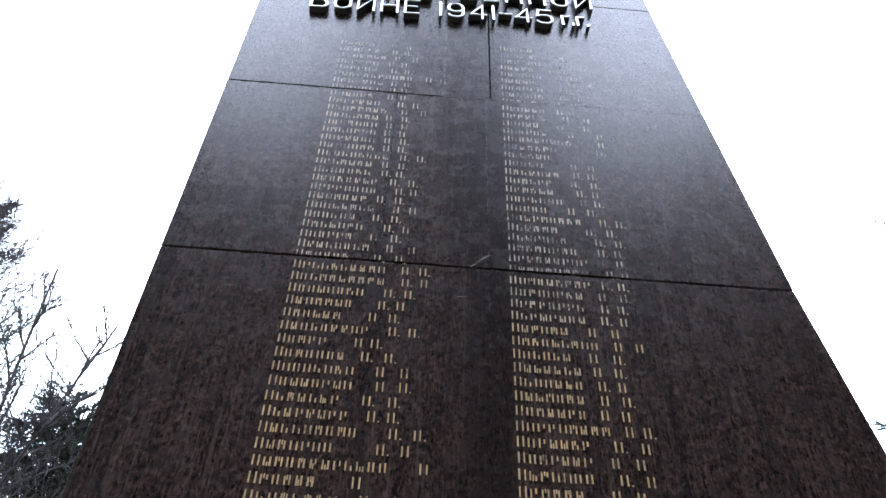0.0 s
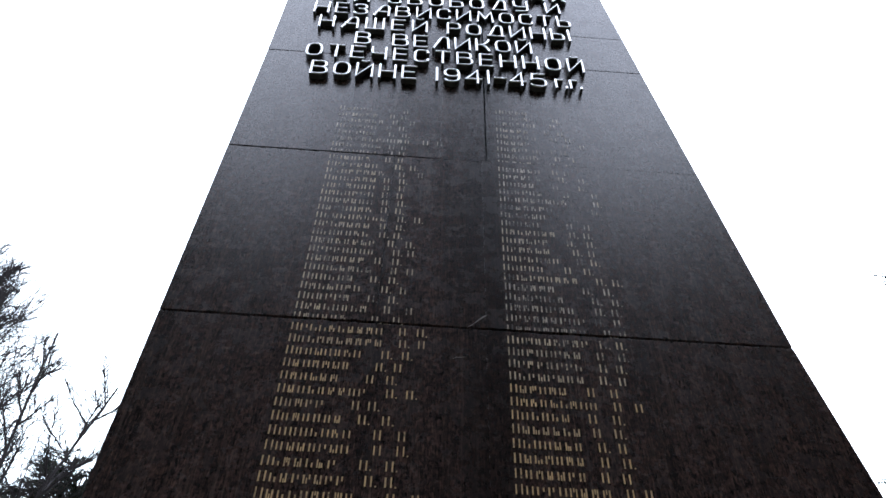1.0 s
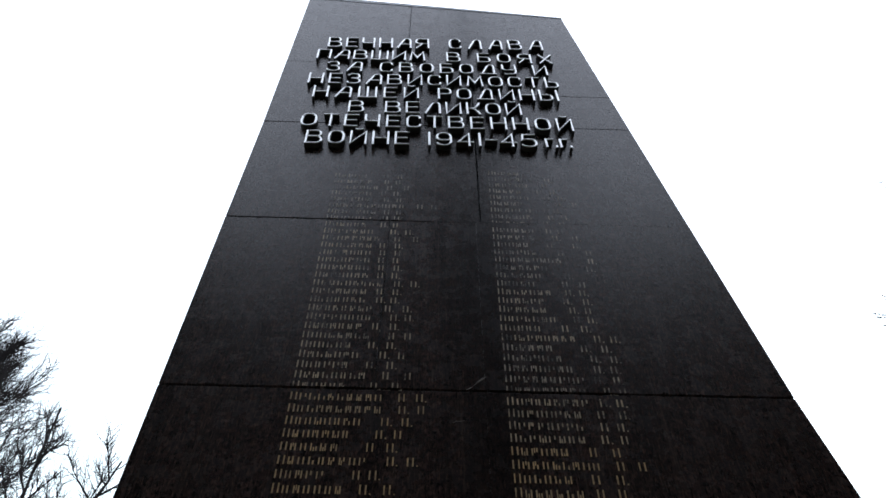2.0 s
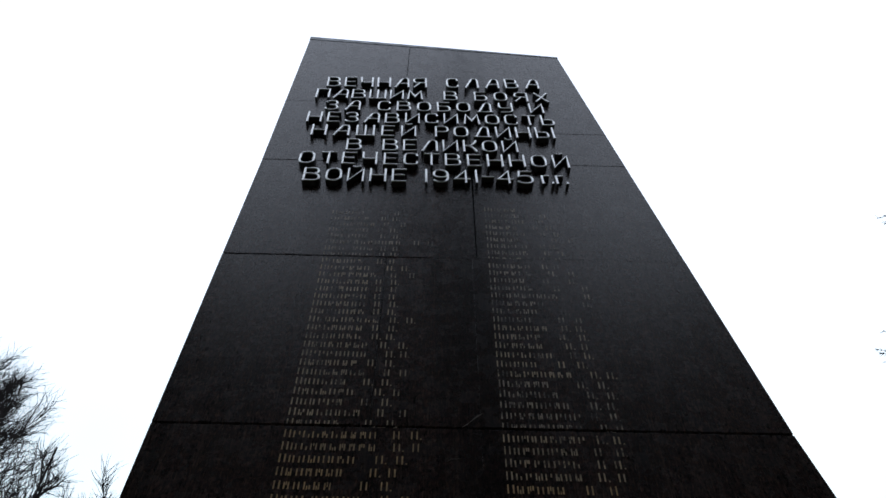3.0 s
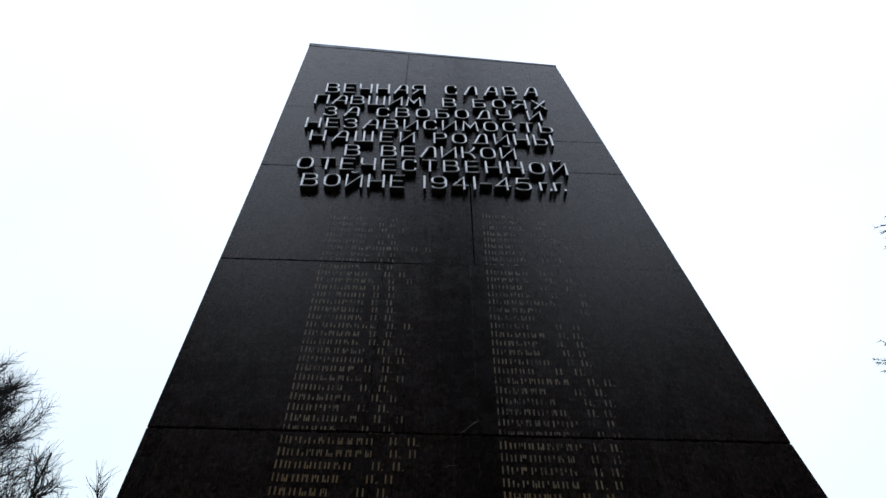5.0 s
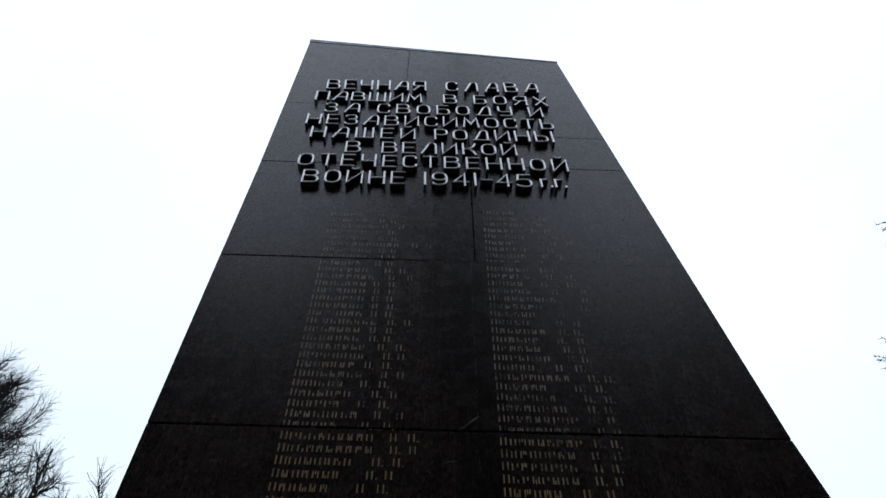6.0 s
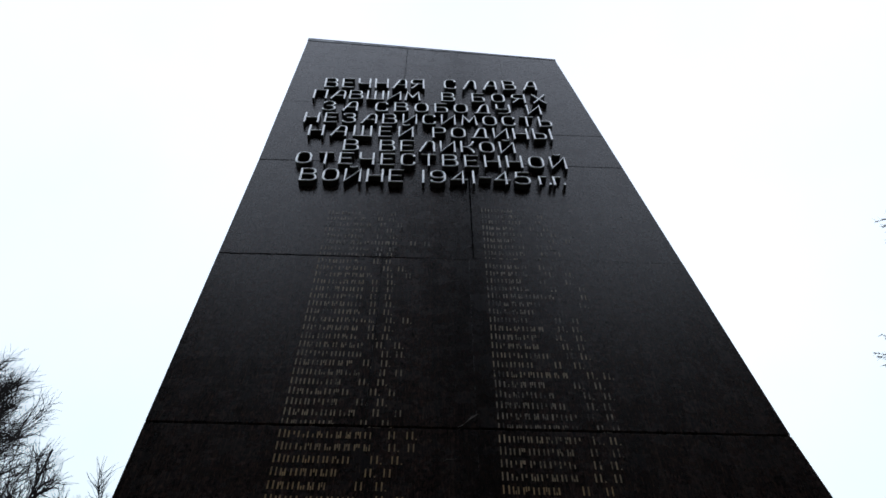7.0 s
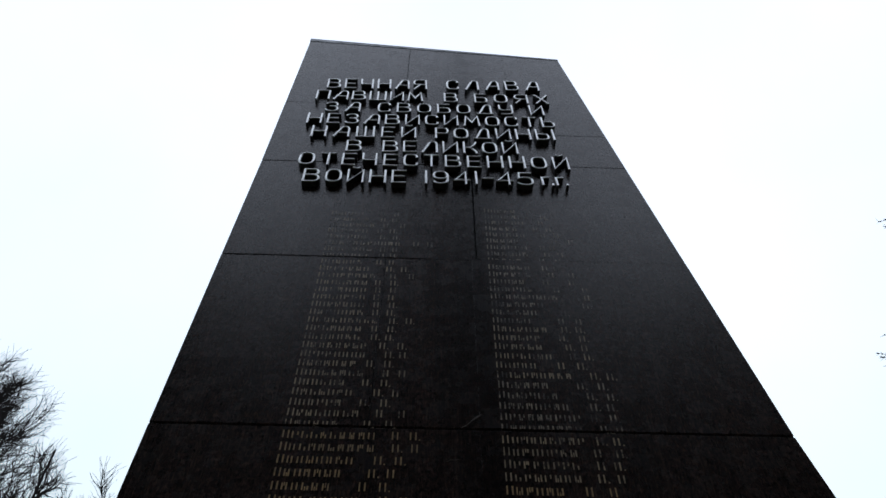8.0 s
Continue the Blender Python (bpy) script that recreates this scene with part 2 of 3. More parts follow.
def build_stele():
    """A core, the granite plates on its front and a zinc flashing on its slanted top. Returns the plates."""
    r0, rt = right_edge(0.0), right_edge(8.44)
    shrink = 0.012
    outline = [(left_edge(0) + shrink, 0.0), (r0 - shrink, 0.0), (right_edge(FOOT) - shrink, FOOT), (rt - shrink, top_edge(rt) - 0.02), (LEFT + shrink, top_edge(LEFT) - 0.02), (LEFT + shrink, 6.297)]
    part("core", prism(outline, 0.02, THICK), CORE, stele)
    back = [(left_edge(0), 0.0), (r0, 0.0), (right_edge(FOOT), FOOT), (rt, top_edge(rt) - 0.01), (LEFT, top_edge(LEFT) - 0.01), (LEFT, 6.297)]
    part("back_plate", prism(back, THICK, THICK + 0.04, 0.003), GRANITE, stele)
    for a, b in ((0.0, 1.9), (1.904, FOOT), (FOOT, 6.297), (6.297, 8.35)):
        for side in (0, 1):
            edge, inner = (right_edge, -shrink) if side else (left_edge, shrink)
            inset = -0.001 if side else 0.001
            za, zb = a + 1e-4, b - 1e-4
            q = [(edge(za) + inset, za), (edge(za) + inner, za), (edge(zb) + inner, zb), (edge(zb) + inset, zb)]
            part("side_plate", prism(q if not side else q[::-1], 0.006, THICK - 0.002), GRANITE, stele)
    plates = []
    # each plate: left, right (None: the slanted edge), bottom, top (None: under the flashing)
    layout = [
        (LEFT, 0.02, 0.0, 1.35), (0.02, None, 0.0, 1.35),
        (LEFT, 0.02, 1.35, 3.80), (0.02, None, 1.35, 3.80),
        (LEFT, -0.505, 3.80, 5.128), (-0.505, 0.02, 3.80, 5.128), (0.02, None, 3.80, 5.140),
        (LEFT, -0.235, 5.128, 6.297), (-0.235, 0.048, 5.1225, 6.297), (0.048, None, 5.140, 6.322),
        (LEFT, 0.048, 6.297, 7.312), (0.048, None, 6.322, 6.825), (0.048, 0.41, 6.825, 7.312),
        (LEFT, -0.487, 7.312, None), (-0.487, 0.41, 7.312, None), (0.41, None, 6.825, None),
    ]
    rnd = random.Random(5)
    for x0, x1, z0, z1 in layout:
        g = JOINT / 2
        lo, hi = z0 + half_joint(z0), (z1 - half_joint(z1) if z1 else None)

        def gap(x):
            return {0.02: 0.0004, -0.235: 0.0004, 0.41: 0.0004, -0.505: 0.0030, 0.048: 0.0056}.get(x, g)

        def xl(z):
            return left_edge(z) if x0 == LEFT else x0 + gap(x0)

        def xr(z):
            return right_edge(z) if x1 is None else x1 - gap(x1)

        def zt(x):
            return hi if hi is not None else top_edge(x) - 0.072 + 0.018 * (x + 1.5)

        z_right = zt(xr(8.4))
        z_left = zt(xl(8.4))
        foot = worn_edge(rnd, (xl(lo), lo), (xr(lo), lo), 1)
        head = worn_edge(rnd, (xr(z_right), z_right), (xl(z_left), z_left), -1 if z1 else 0)
        outline = foot + head
        proud = rnd.uniform(-0.0008, 0.0008)
        plates.append((x0 - 0.1 if x0 == LEFT else x0, right_edge(z0) if x1 is None else x1, z0, z1 or 9.0, part("plate", prism(outline, proud, 0.03, 0.001), GRANITE, stele)))
    strip = [(LEFT - 0.004, top_edge(LEFT) - 0.070), (right_edge(8.42) + 0.004, top_edge(right_edge(8.42)) - 0.022), (right_edge(8.44) + 0.004, top_edge(right_edge(8.44))), (LEFT - 0.004, top_edge(LEFT))]
    part("flashing", prism(strip, -0.003, THICK + 0.05, 0.0015), ZINC, stele, "grey zinc flashing along the slanted top")
    return plates


PLATES = build_stele()


def build_chips():
    """Pale ragged nicks at the open joints and two scuffs on the plates' faces."""
    marks = (
        ("chipped_edge", "pale broken edge of a granite plate", ((-0.070, 3.806), (-0.047, 3.820), (-0.030, 3.838), (-0.012, 3.856), (0.008, 3.874), (0.030, 3.893)), (0.001, 0.003, 0.0022, 0.0042, 0.0050, 0.0008)),
        ("chipped_edge", "pale broken edge of a granite plate", ((-0.456, 5.134), (-0.448, 5.137), (-0.440, 5.148), (-0.427, 5.165)), (0.001, 0.004, 0.003, 0.0008)),
        ("scuff", "faint pale scuff on the granite", ((-0.138, 3.610), (-0.120, 3.622), (-0.100, 3.622), (-0.079, 3.628)), (0.0006, 0.0016, 0.0012, 0.0005)),
        ("scuff", "faint pale scuff on the granite", ((1.058, 5.655), (1.062, 5.660), (1.068, 5.663)), (0.001, 0.004, 0.001)),
    )
    for name, label, spine, radii in marks:
        verts, faces = [], []
        tube(verts, faces, [Vector((x, 0.0, z)) for x, z in spine], radii, 6)
        mesh_part(name, verts, faces, CHIP, stele, label, smooth=False)


build_chips()


# ---- the writing: people's names stay plain bars ----
CELL, BAR_H = 0.0437, 0.043


def plate_at(x, z):
    for x0, x1, z0, z1, ob in PLATES:
        if x0 <= x <= x1 and z0 <= z < z1:
            return ob
    return stele


def bar_line(x, z_top, words, material, rnd):
    """One line of writing as upright bars, two or three for each letter; words: first cell and number of letters. The bars stand on one strip set into the stone."""
    verts, faces = [], []

    def column(cx, cy, z0, z1):
        verts.extend(((cx, cy, z0), (cx, cy, z1)))
        k = len(verts)
        split = material is not GILT and k > 2 and verts[k - 4][0] < -0.505 < cx  # an open joint between the plates
        if k > 2 and not split:
            faces.append((k - 4, k - 2, k - 1, k - 3))

    def bar(x0, x1, z0, z1):
        for joint in (3.80, 5.128):
            if z0 < joint + 0.008 and z1 > joint:
                z0 = joint + 0.008
        column(x0, 0.014, z0, z1)
        column(x0, -0.0018, z0, z1)
        column(x1, -0.0018, z0, z1)
        column(x1, 0.014, z0, z1)

    for cell, count in words:
        for i in range(count):
            h = BAR_H * (1.12 if i == 0 else 0.94)
            left = x + (cell + i) * CELL
            wide = CELL * (0.68 if i == 0 else rnd.choice((0.56, 0.62, 0.66)))
            for k in (0, 1):
                stroke = rnd.uniform(0.0056, 0.0074)
                a = left + k * (wide - stroke) + rnd.uniform(-0.0012, 0.0012)
                z0 = z_top - BAR_H + rnd.uniform(0, 0.002)
                z1 = z_top - BAR_H + h - rnd.uniform(0, 0.004)
                if k and i and rnd.random() < 0.4:
                    z0, z1 = rnd.choice(((z0, z0 + 0.55 * (z1 - z0)), (z0 + 0.45 * (z1 - z0), z1)))
                bar(a, a + stroke, z0, z1)
            if i and rnd.random() < 0.5:
                tall = rnd.uniform(0.35, 0.6) * BAR_H
                z0 = z_top - BAR_H + rnd.choice((0.0, 0.94 * BAR_H - tall))
                bar(left + 0.5 * wide - 0.0026, left + 0.5 * wide + 0.0026, z0, z0 + tall)
        if cell and rnd.random() < 0.6:
            bar(left + wide + 0.012, left + wide + 0.018, z_top - BAR_H, z_top - BAR_H + 0.007)
    me = bpy.data.meshes.new("name_line")
    me.from_pydata(verts, [], faces)
    me.materials.append(material)
    ob = new("name_line", me)
    ob.parent = plate_at(x, z_top - BAR_H / 2)
    return tagged(ob, "gilded line of writing" if material is GILT else "worn, half-faded gilt line of writing")


LOW_LEFT = [(10, 11.5, 13.4), (10, 11.6, 13.6), (8, 9.9, 12), (7, 9.4, 11.3), (6, 8.6, 10.6), (9, 10.7, 12.7), (5, 7.5, 9.1), (7, 8.3, 10.6), (8, 9.9, 12.2),
            (8, 10, 12.2), (7, 8.9, 11.3), (8, 9.5, 11.3), (9, 11.6, 13.8), (7, 10.6, 12.8), (12, 14.5, 0), (6, 8.8, 0), (8, 9.6, 12.5), (7, 9, 11), (8, 10, 12), (7, 9, 11)]
LOW_RIGHT = [(9, 10, 11.8), (8, 9.5, 11.8), (8, 9.6, 11.3), (8, 9.4, 11.4), (6, 7.9, 10.3), (9, 10.4, 12.6), (6, 7.7, 10.1), (7, 7.9, 10), (7, 8.2, 10.2),
             (7, 8.3, 10.4), (7, 8.1, 10.1), (9, 10.2, 11.9), (7, 9, 11.5), (7, 8.5, 10.8), (7, 9.1, 11.5), (6, 8.2, 10.4), (7, 9, 11), (8, 10, 12), (7, 9, 11)]
HIGH_LEFT = [(6, 8.4, 10.7), (8, 9.6, 12), (6, 7.7, 10), (7, 9.1, 11.2), (6, 7.7, 9.8), (8, 9.9, 11.8), (7, 7.9, 10), (8, 10, 11.7), (8, 9.2, 11.4), (7, 8.1, 9.8), (7, 8, 10), (9, 10.1, 12.2),
             (7, 7.9, 9.7), (7, 7.9, 9.9), (7, 7.8, 9.7), (7, 7.9, 9.9), (7, 7.8, 9.8), (8, 9.7, 12.2), (7, 9.1, 11.1), (6, 7.6, 9.3), (7, 7.8, 9.4), (7, 7.9, 9.6), (11, 12.6, 14.6), (6, 7.7, 9.5), (6, 7.2, 9), (7, 8, 10.5), (6, 7.5, 9.2), (5, 7.3, 9.4)]
HIGH_RIGHT = [(9, 10.7, 12.4), (9, 9.9, 12), (8, 10.1, 12), (7, 10, 12.3), (6, 9.1, 11.5), (9, 10.9, 12.8), (5, 7.3, 9.6), (7, 8.9, 10.6), (6, 8.6, 10.5), (6, 8, 10.5), (7, 8.5, 10.3), (5, 8.3, 10.5),
              (6, 8.8, 0), (7, 11.9, 0), (9, 12.3, 0), (6, 8.5, 12.3), (5, 7.2, 10.7), (6, 8.1, 10.9), (6, 7.4, 9), (5, 7.2, 9.5), (6, 8.1, 10), (6, 7.6, 9), (5, 9.5, 11.9), (6, 8, 10), (5, 7, 9), (6, 8, 0), (7, 8.5, 0), (5, 0, 0)]


def build_names():
    rnd = random.Random(11)
    for x, z, pitch, rows in ((-0.892, 3.768, 0.0701, LOW_LEFT), (0.120, 3.764, 0.0694, LOW_RIGHT)):
        for i, (count, a, b) in enumerate(rows):
            words = [(0, count), (a, 1)] + ([(b, 1)] if b else [])
            bar_line(x, z - i * pitch, words, GILT_WORN if x > 0 and i < 4 else GILT, rnd)
    for x, z, pitch, rows in ((-0.892, 3.768, 0.0665, HIGH_LEFT), (0.120, 3.764, 0.0694, HIGH_RIGHT)):
        for i, (count, a, b) in enumerate(rows):
            words = [(0, count)] + [(c, 1) for c in (a, b) if c]
            bar_line(x, z + (i + 1) * pitch, words, GILT_FAINT if i > 19 or (x > 0 and (i < 5 or i > 10)) else GILT_WORN, rnd)


build_names()


# ---- the raised inscription ----
# text, its left and right end and the height of its foot at both ends
LINES = [
    ("ВЕЧНАЯ", -1.173, -0.300, 7.492, 7.526), ("СЛАВА", -0.130, 0.691, 7.532, 7.564),
    ("ПАВШИМ", -1.240, -0.330, 7.262, 7.276), ("В", -0.155, -0.035, 7.279, 7.281), ("БОЯХ", 0.105, 0.742, 7.283, 7.296),
    ("ЗА", -1.130, -0.840, 7.036, 7.043), ("СВОБОДУ", -0.700, 0.425, 7.046, 7.072), ("И", 0.560, 0.674, 7.075, 7.078),
    ("НЕЗАВИСИМОСТЬ", -1.250, 0.745, 6.815, 6.858),
    ("НАШЕЙ", -1.183, -0.366, 6.590, 6.611), ("РОДИНЫ", -0.222, 0.719, 6.615, 6.640),
    ("В", -0.890, -0.760, 6.366, 6.369), ("ВЕЛИКОЙ", -0.617, 0.411, 6.373, 6.399),
    ("ОТЕЧЕСТВЕННОЙ", -1.212, 0.771, 6.155, 6.187),
    ("ВОЙНЕ", -1.145, -0.418, 5.915, 5.931), ("1941", -0.286, 0.090, 5.931, 5.939),
    ("-", 0.114, 0.204, 5.945, 5.945), ("45", 0.224, 0.485, 5.943, 5.949), ("г.г.", 0.540, 0.733, 5.950, 5.954),
]
CAP, DEPTH, STROKE = 0.178, 0.047, 0.0165
# each letter: its breadth in cap heights and its strokes, drawn in a box from 0 to 1 (M move, L line, Q curve)
SHAPES = {
    "В": (0.68, "M0 0 L0 1 L.6 1 Q.92 1 .92 .77 Q.92 .54 .6 .54 L0 .54 M.6 .54 Q1 .54 1 .27 Q1 0 .64 0 L0 0"),
    "Е": (0.59, "M1 1 L0 1 L0 0 L1 0 M0 .52 L.86 .52"),
    "Ч": (0.64, "M0 1 L0 .7 Q0 .45 .3 .45 L1 .45 M1 1 L1 0"),
    "Н": (0.68, "M0 0 L0 1 M1 0 L1 1 M0 .5 L1 .5"),
    "А": (0.72, "M0 0 L.42 .78 Q.53 1 .74 1 Q1 1 1 .76 L1 0 M.2 .38 L1 .38"),
    "Я": (0.68, "M1 0 L1 1 L.36 1 Q0 1 0 .74 Q0 .48 .36 .48 L1 .48 M.5 .48 L0 0"),
    "С": (0.61, "M1 .8 Q1 1 .66 1 L.4 1 Q0 1 0 .64 L0 .36 Q0 0 .4 0 L.66 0 Q1 0 1 .2"),
    "Л": (0.70, "M0 0 L.42 .78 Q.53 1 .74 1 Q1 1 1 .76 L1 0"),
    "П": (0.67, "M0 0 L0 1 L1 1 L1 0"),
    "Ш": (0.82, "M0 1 L0 0 L1 0 L1 1 M.5 1 L.5 0"),
    "И": (0.68, "M0 1 L0 0 L1 1 L1 0"),
    "Й": (0.68, "M0 1 L0 0 L1 1 L1 0 M.3 1.24 Q.5 1.14 .7 1.24"),
    "М": (0.76, "M0 0 L.1 1 L.5 .34 L.9 1 L1 0"),
    "Б": (0.64, "M.92 1 L0 1 L0 0 L.64 0 Q1 0 1 .29 Q1 .57 .64 .57 L0 .57"),
    "О": (0.66, "M.5 1 Q1 1 1 .62 L1 .38 Q1 0 .5 0 Q0 0 0 .38 L0 .62 Q0 1 .5 1"),
    "Х": (0.66, "M0 0 L1 1 M0 1 L1 0"),
    "З": (0.61, "M0 .85 Q.1 1 .5 1 Q.94 1 .94 .77 Q.94 .54 .5 .54 L.35 .54 M.5 .54 Q1 .54 1 .27 Q1 0 .5 0 Q.1 0 0 .16"),
    "Д": (0.78, "M.1 0 L.42 .78 Q.52 1 .7 1 Q.9 1 .9 .76 L.9 0 M0 0 L1 0"),
    "У": (0.68, "M0 1 L0 .72 Q0 .45 .34 .45 L1 .45 M1 1 L1 .3 Q1 0 .62 0 L.12 0"),
    "Т": (0.62, "M0 1 L1 1 M.5 1 L.5 0"),
    "Ь": (0.61, "M0 1 L0 0 L.62 0 Q1 0 1 .28 Q1 .55 .62 .55 L0 .55"),
    "Р": (0.61, "M0 0 L0 1 L.62 1 Q1 1 1 .73 Q1 .46 .62 .46 L0 .46"),
    "Ы": (0.84, "M0 1 L0 0 L.4 0 Q.68 0 .68 .28 Q.68 .55 .4 .55 L0 .55 M1 1 L1 0"),
    "К": (0.62, "M0 0 L0 1 M.95 1 Q.72 .52 .3 .5 L0 .5 M.3 .5 Q.72 .5 1 0"),
    "1": (0.11, "M0 0 L0 1"),
    "9": (0.64, "M1 .66 Q.96 .4 .5 .4 Q0 .4 0 .7 Q0 1 .5 1 Q1 1 1 .66 L1 .4 Q1 0 .5 0 Q.15 0 .05 .14"),
    "4": (0.66, "M.76 0 L.76 1 L0 .3 L1 .3"),
    "5": (0.66, "M.92 1 L.12 1 L.05 .56 Q.25 .62 .5 .62 Q1 .62 1 .31 Q1 0 .5 0 Q.15 0 0 .14"),
    "-": (0.50, "M0 .45 L1 .45"),
    "г": (0.34, "M0 0 L0 .62 L1 .62"),
    ".": (0.12, "M0 0 L0 .05"),
}
GLYPHS = {}


def strokes_of(path, wide, high):
    """The strokes of a letter as lines of (x, z) points."""
    lines, p = [], None
    for word in path.replace("M", "|M").replace("L", "|L").replace("Q", "|Q").split("|"):
        if not word.strip():
            continue
        v = [float(k) for k in word[1:].split()]
        pts = [Vector((v[i] * wide, v[i + 1] * high)) for i in range(0, len(v), 2)]
        if word[0] == "M":
            lines.append([pts[0]])
        elif word[0] == "L":
            lines[-1].append(pts[0])
        else:
            for k in range(1, 6):
                t = k / 5
                lines[-1].append(p * (1 - t) ** 2 + pts[0] * 2 * t * (1 - t) + pts[1] * t * t)
        p = lines[-1][-1]
    return lines


def glyph(ch):
    """A letter bent from bar with a rounded pale front and flanks coloured dark as if in shade: its breadth and its
    mesh in x and z.
    """
    if ch in GLYPHS:
        return GLYPHS[ch]
    share, path = SHAPES[ch]
    broad, h = share * CAP, STROKE / 2
    verts, faces, kinds = [], [], []
    for n, line in enumerate(strokes_of(path, max(0.0, broad - STROKE), CAP - STROKE)):
        front = DEPTH - 0.0004 * n  # crossing bars lie a hair behind one another
        section = ((-h, 0.001), (-h, front - 0.005), (-h * 0.62, front - 0.0012), (-h * 0.2, front), (h * 0.2, front), (h * 0.62, front - 0.0012), (h, front - 0.005), (h, 0.001))
        closed = (line[0] - line[-1]).length < 1e-6
        pts = line[:-1] if closed else line[:]
        if not closed:  # square ends reach half a stroke past the line
            pts[0] = pts[0] + (pts[0] - pts[1]).normalized() * h * 0.98
            pts[-1] = pts[-1] + (pts[-1] - pts[-2]).normalized() * h * 0.98
        base, k = len(verts), len(pts)
        for i in range(k):
            before = pts[i - 1] if i or closed else None
            after = pts[(i + 1) % k] if i < k - 1 or closed else None
            da = (pts[i] - before).normalized() if before is not None else (after - pts[i]).normalized()
            db = (after - pts[i]).normalized() if after is not None else da
            na, nb = Vector((-da.y, da.x)), Vector((-db.y, db.x))
            m = (na + nb).normalized()
            m = m / max(0.45, m.dot(na))
            for u, y in section:
                q = pts[i] + m * u
                verts.append((q.x + h, -y, q.y + h))
        for i in range(k if closed else k - 1):
            a, b = base + i * 8, base + (i + 1) % k * 8
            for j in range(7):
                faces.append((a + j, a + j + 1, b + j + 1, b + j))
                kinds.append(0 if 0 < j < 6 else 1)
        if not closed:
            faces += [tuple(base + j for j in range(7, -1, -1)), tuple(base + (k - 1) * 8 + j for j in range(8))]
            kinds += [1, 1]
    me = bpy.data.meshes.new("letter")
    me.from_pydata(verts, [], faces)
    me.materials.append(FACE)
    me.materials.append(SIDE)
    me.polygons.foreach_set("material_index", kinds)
    bm = bmesh.new()
    bm.from_mesh(me)
    bmesh.ops.recalc_face_normals(bm, faces=bm.faces[:])
    bm.to_mesh(me)
    bm.free()
    GLYPHS[ch] = (broad, me)
    return GLYPHS[ch]


def build_inscription():
    inscription = tagged(new("raised_inscription"), "raised metal letters with pale faces on the granite stele", "inscription")
    rnd = random.Random(6)
    for text, x0, x1, za, zb in LINES:
        widths = [glyph(c)[0] for c in text]
        gap = (x1 - x0 - sum(widths)) / max(1, len(text) - 1)
        za, zb = (z + 0.013 * (z - 1.47) / 2.72 for z in (za, zb))
        x = x0
        lean = math.atan2(zb - za, x1 - x0)
        for c, w in zip(text, widths):
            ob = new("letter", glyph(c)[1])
            ob.parent = inscription
            ob.location = (x, 0, za + (zb - za) * (x - x0) / (x1 - x0) + rnd.uniform(-0.002, 0.002))
            ob.rotation_euler = (0, -lean + rnd.uniform(-0.006, 0.006), 0)
            ob.scale = (1, 1, 1.12 if za > 7.4 else 1.0)
            x += w + gap


build_inscription()


# ---- trees ----
def limb(rnd, start, way, length, r0, r1, steps, bend, lift):
    """A crooked line from start: its points and radii. lift turns it upwards (or down) on its way."""
    pts, rad, p, d = [start.copy()], [r0], start.copy(), way.normalized()
    for i in range(steps):
        d = (d + Vector((rnd.gauss(0, bend), rnd.gauss(0, bend), rnd.gauss(0, bend) + lift / steps))).normalized()
        p = p + d * (length / steps)
        pts.append(p.copy())
        rad.append(r0 + (r1 - r0) * (i + 1) / steps)
    return pts, rad


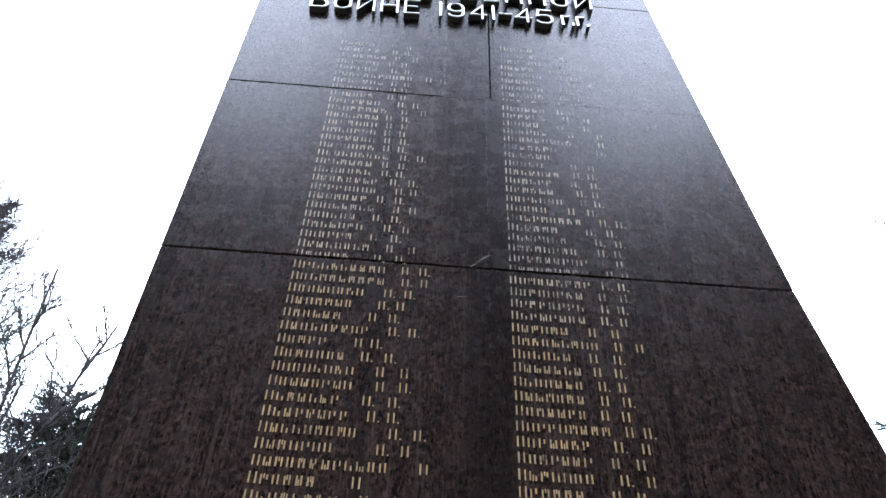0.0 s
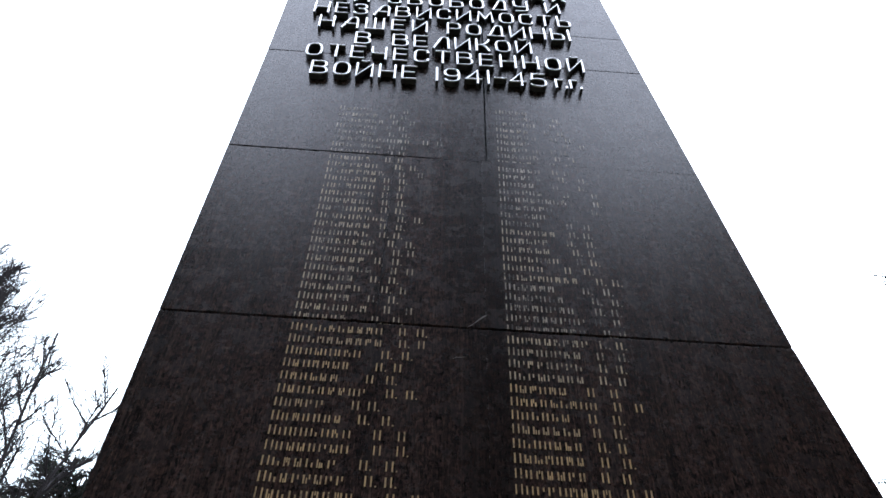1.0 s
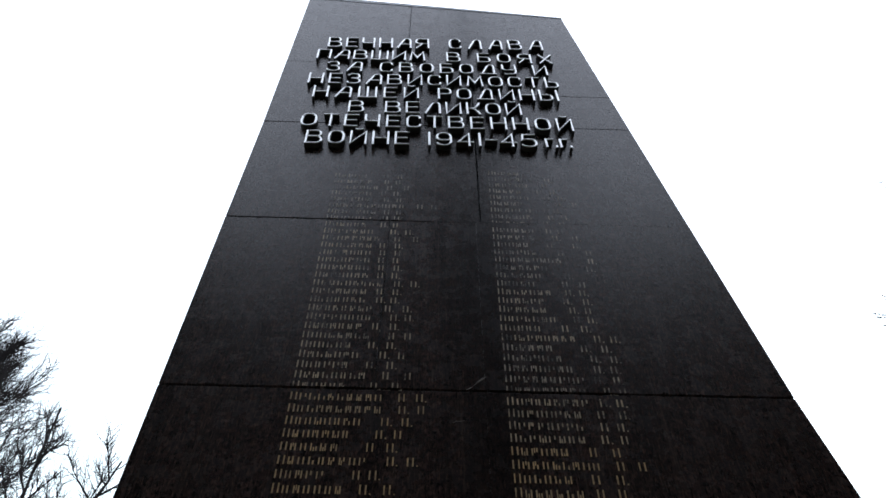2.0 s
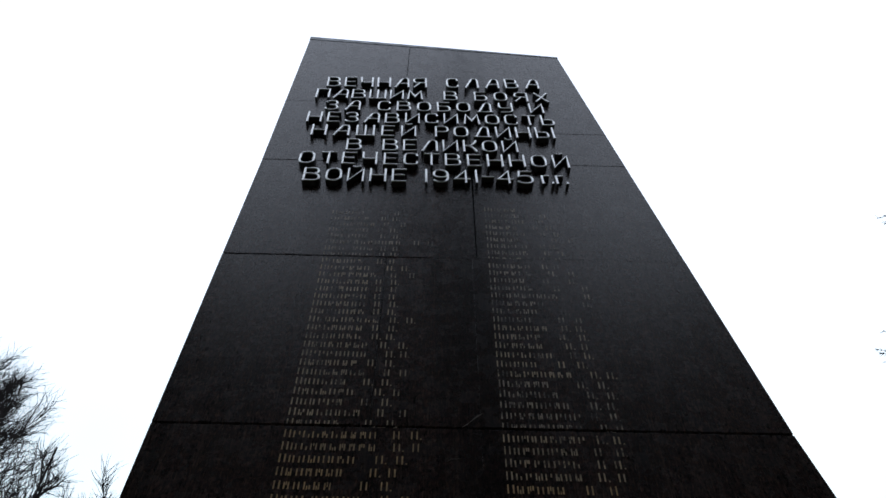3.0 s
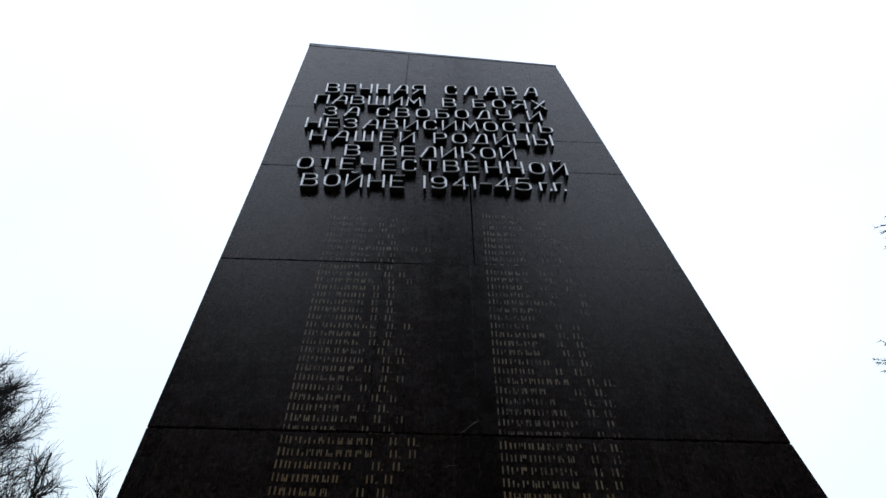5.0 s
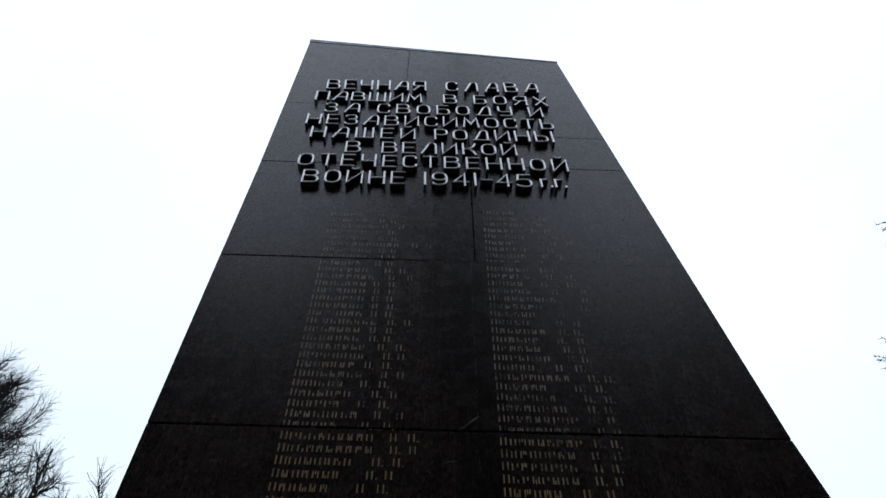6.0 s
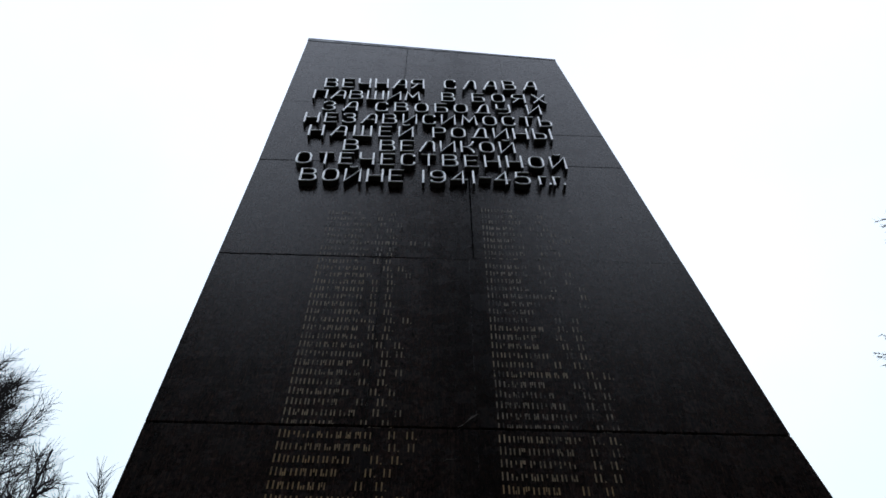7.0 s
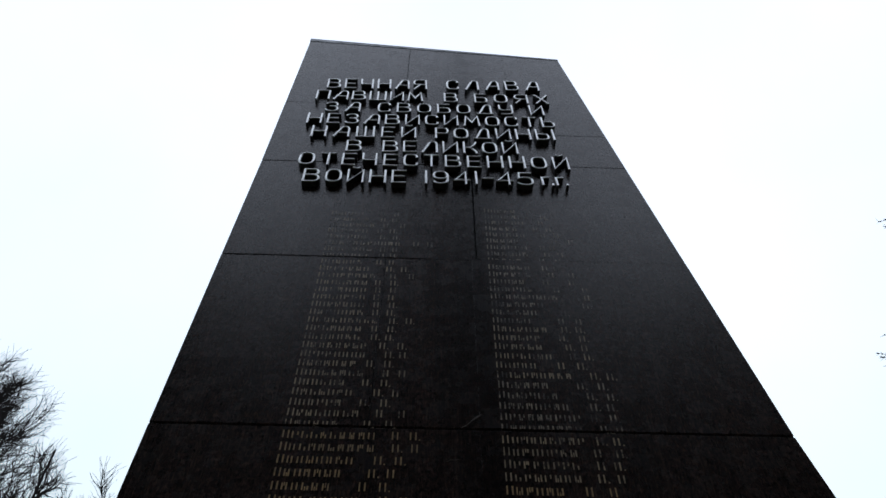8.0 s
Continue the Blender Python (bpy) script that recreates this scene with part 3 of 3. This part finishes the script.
def bare_tree(name, label, x, y, height, crown, seed, limbs, twigs, bark_material, fork=0.25, thin=1.0, lean=(0, 0), rise=0.9, fine=5, stem=1.0, dome=None):
    """A leafless tree: a trunk, limbs along it, branches on the limbs and twigs on the branches."""
    rnd = random.Random(seed)
    tree = tagged(new(name), label, "tree", "bare trees behind the stele")
    tree.location = (x, y, 0)
    tv, tf = [], []
    pts, rad = limb(rnd, Vector((0, 0, -0.1)), Vector((lean[0], lean[1], 1)), height * 0.97, (height * 0.011 + 0.02) * stem, 0.012, 16, 0.035 * stem, 0.1 * stem)
    tube(tv, tf, pts, rad, 9)
    mesh_part("trunk", tv, tf, bark_material, tree)
    bv, bf, wv, wf = [], [], [], []
    for n in range(limbs):
        t = fork + (0.97 - fork) * ((n + rnd.random()) / limbs)
        k = t * (len(pts) - 1)
        i = min(int(k), len(pts) - 2)
        at = pts[i].lerp(pts[i + 1], k - i)
        a = n * 2.4 + rnd.uniform(-0.4, 0.4)
        long = crown * (1.15 - 0.85 * (t - fork) / (1 - fork)) * rnd.uniform(0.75, 1.1)
        way = Vector((math.cos(a), math.sin(a), rise + rnd.uniform(-0.15, 0.3)))
        if dome:
            # as long as it takes to reach the rounded outline of the crown
            wide, middle, half = dome
            way.z = rnd.uniform(0.35, 1.6)
            u = way.normalized()
            long = 0.3
            while long < 6.0:
                p = at + u * long * 0.97
                if (p.x * p.x + p.y * p.y) / wide ** 2 + ((p.z - middle) / half) ** 2 > 1:
                    break
                long += 0.05
            long *= rnd.uniform(0.72, 1.0)
        lp, lr = limb(rnd, at, way, long, (0.016 + 0.016 * long / 3) * thin, 0.006 * thin, 9, 0.06, 0.5)
        tube(bv, bf, lp, lr, 6)
        for m in range(twigs):
            s = 0.15 + 0.85 * (m + rnd.random()) / twigs
            j = min(int(s * 9), 8)
            p = lp[j].lerp(lp[j + 1], s * 9 - j)
            d = (lp[j + 1] - lp[j]).normalized()
            side = Vector((rnd.gauss(0, 1), rnd.gauss(0, 1), rnd.gauss(0.3, 0.7))).normalized()
            blen = long * (0.45 - 0.25 * s) * rnd.uniform(0.7, 1.3)
            bp, br = limb(rnd, p, d * 0.9 + side * 0.8, blen, 0.0100 * thin, 0.004 * thin, 6, 0.12, 0.6)
            tube(wv, wf, bp, br, 4)
            for q in range(fine):
                u = rnd.uniform(0.2, 1.0) * 6
                j2 = min(int(u), 5)
                p2 = bp[j2].lerp(bp[j2 + 1], u - j2)
                d2 = (bp[j2 + 1] - bp[j2]).normalized()
                side2 = Vector((rnd.gauss(0, 1), rnd.gauss(0, 1), rnd.gauss(0.2, 0.8))).normalized()
                tp, tr = limb(rnd, p2, d2 + side2 * 0.8, rnd.uniform(0.15, 0.42) * (0.6 + crown / 8), 0.0048 * thin, 0.0025 * thin, 3, 0.2, 0.3)
                tube(wv, wf, tp, tr, 3)
    mesh_part("framework", bv, bf, bark_material, tree)
    mesh_part("crown", wv, wf, bark_material, tree)
    return tree


def evergreen(name, label, x, y, height, radius, seed, whorls, per, material, jut=(), power=1.0, coarse=1.0, thick=1.0):
    """A conifer: a trunk, whorls of drooping boughs and sprays of needles on them. jut: boughs (height, azimuth, length) of their own."""
    rnd = random.Random(seed)
    tree = tagged(new(name), label, "tree")
    tree.location = (x, y, 0)
    tv, tf = [], []
    pts, rad = limb(rnd, Vector((0, 0, -0.1)), Vector((0, 0, 1)), height, 0.016 * height, 0.012, 14, 0.012, 0.0)
    tube(tv, tf, pts, rad, 9)
    mesh_part("trunk", tv, tf, BARK_RED, tree)
    boughs = []
    for n in range(whorls):
        t = 0.12 + 0.86 * (n + 0.5) / whorls
        for k in range(per):
            boughs.append((t * height, 2 * math.pi * (k + rnd.random()) / per + n * 1.3, radius * (1.02 - t) ** power * rnd.uniform(0.7, 1.1) + 0.1))
    boughs += list(jut)
    bv, bf, nv, nf = [], [], [], []
    for z, a, long in boughs:
        lp, lr = limb(rnd, Vector((pts[-1].x * z / height, pts[-1].y * z / height, z)), Vector((math.sin(a), math.cos(a), 0.15)), long, 0.012 + 0.008 * long, 0.005, 7, 0.05, 0.15)
        tube(bv, bf, lp, lr, 5)
        count = int((16 * long + 6) * thick / coarse)
        for m in range(count):
            s = 0.12 + 0.88 * (m + rnd.random()) / count
            j = min(int(s * 7), 6)
            p = lp[j].lerp(lp[j + 1], s * 7 - j)
            d = (lp[j + 1] - lp[j]).normalized()
            side = d.cross(Vector((0, 0, 1))).normalized() * rnd.choice((-1, 1))
            w = (d * 0.8 + side * rnd.uniform(0.3, 1.0) + Vector((0, 0, rnd.uniform(-0.5, 0.15)))).normalized()
            ln = rnd.uniform(0.14, 0.34) * (0.7 + 0.3 * min(1.0, long)) * coarse ** 0.8
            tp, tr = limb(rnd, p, w, ln, 0.006, 0.003, 3, 0.08, -0.1)
            tube(bv, bf, tp, tr, 3)
            for i in range(11):
                f = (i + 0.5) / 11 * 3
                j3 = min(int(f), 2)
                o = tp[j3].lerp(tp[j3 + 1], f - j3)
                for sgn in (0, 1, 2):
                    ang = rnd.uniform(0, 6.28)
                    u = w.orthogonal().normalized()
                    out = (u * math.cos(ang) + w.cross(u) * math.sin(ang)) * 0.9 + w * 0.8
                    tip = o + out.normalized() * rnd.uniform(0.03, 0.06) * coarse
                    wd = out.cross(w).normalized() * 0.005 * coarse
                    b = len(nv)
                    nv += [o - wd, o + wd, tip]
                    nf.append((b, b + 1, b + 2))
    mesh_part("framework", bv, bf, BARK_RED, tree)
    mesh_part("crown", nv, nf, material, tree, smooth=False)
    return tree


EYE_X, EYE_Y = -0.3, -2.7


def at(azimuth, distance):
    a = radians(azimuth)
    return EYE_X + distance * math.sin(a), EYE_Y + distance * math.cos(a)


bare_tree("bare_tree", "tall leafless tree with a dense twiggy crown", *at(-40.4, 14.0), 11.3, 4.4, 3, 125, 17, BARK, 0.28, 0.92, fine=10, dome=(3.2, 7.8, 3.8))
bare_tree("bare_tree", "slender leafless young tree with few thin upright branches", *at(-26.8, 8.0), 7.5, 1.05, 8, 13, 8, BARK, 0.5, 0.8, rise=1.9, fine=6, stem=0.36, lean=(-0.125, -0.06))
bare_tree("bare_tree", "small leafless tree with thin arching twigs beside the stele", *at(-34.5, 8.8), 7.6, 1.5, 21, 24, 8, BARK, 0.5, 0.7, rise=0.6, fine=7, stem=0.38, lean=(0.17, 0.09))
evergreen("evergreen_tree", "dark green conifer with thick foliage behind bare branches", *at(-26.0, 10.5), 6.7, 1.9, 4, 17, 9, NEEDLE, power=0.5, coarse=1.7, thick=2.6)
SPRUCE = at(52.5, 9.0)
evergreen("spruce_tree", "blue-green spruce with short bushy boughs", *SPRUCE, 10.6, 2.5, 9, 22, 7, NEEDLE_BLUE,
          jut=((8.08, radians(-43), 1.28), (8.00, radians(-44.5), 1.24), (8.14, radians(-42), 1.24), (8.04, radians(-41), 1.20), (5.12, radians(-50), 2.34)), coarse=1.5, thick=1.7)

# tall dark spruces added out of view, facing the stele, to darken its reflections
first = evergreen("unseen_spruce", "unseen tall dark spruce, added to darken what the stele reflects", -1.0, -12.5, 19.0, 3.6, 31, 24, 8, NEEDLE, power=0.65, coarse=7.0, thick=1.05)
tagged(first, group="wood facing the stele")
wood = random.Random(2)
for row, start, count in ((0, 92, 13), (1, 98, 12)):
    for k in range(count):
        a = radians(start + k * 12.0 + wood.uniform(-2, 2))
        r = 10.6 + 3.6 * row + wood.uniform(-0.5, 0.5)
        copy_thing(first, pose(r * math.sin(a), r * math.cos(a), 0, 0, 0, wood.uniform(0, 360)) @ Matrix.Scale(wood.uniform(0.92, 1.08) * (0.84 + 0.55 * math.exp(-((a - math.pi) / 0.25) ** 2)), 4))
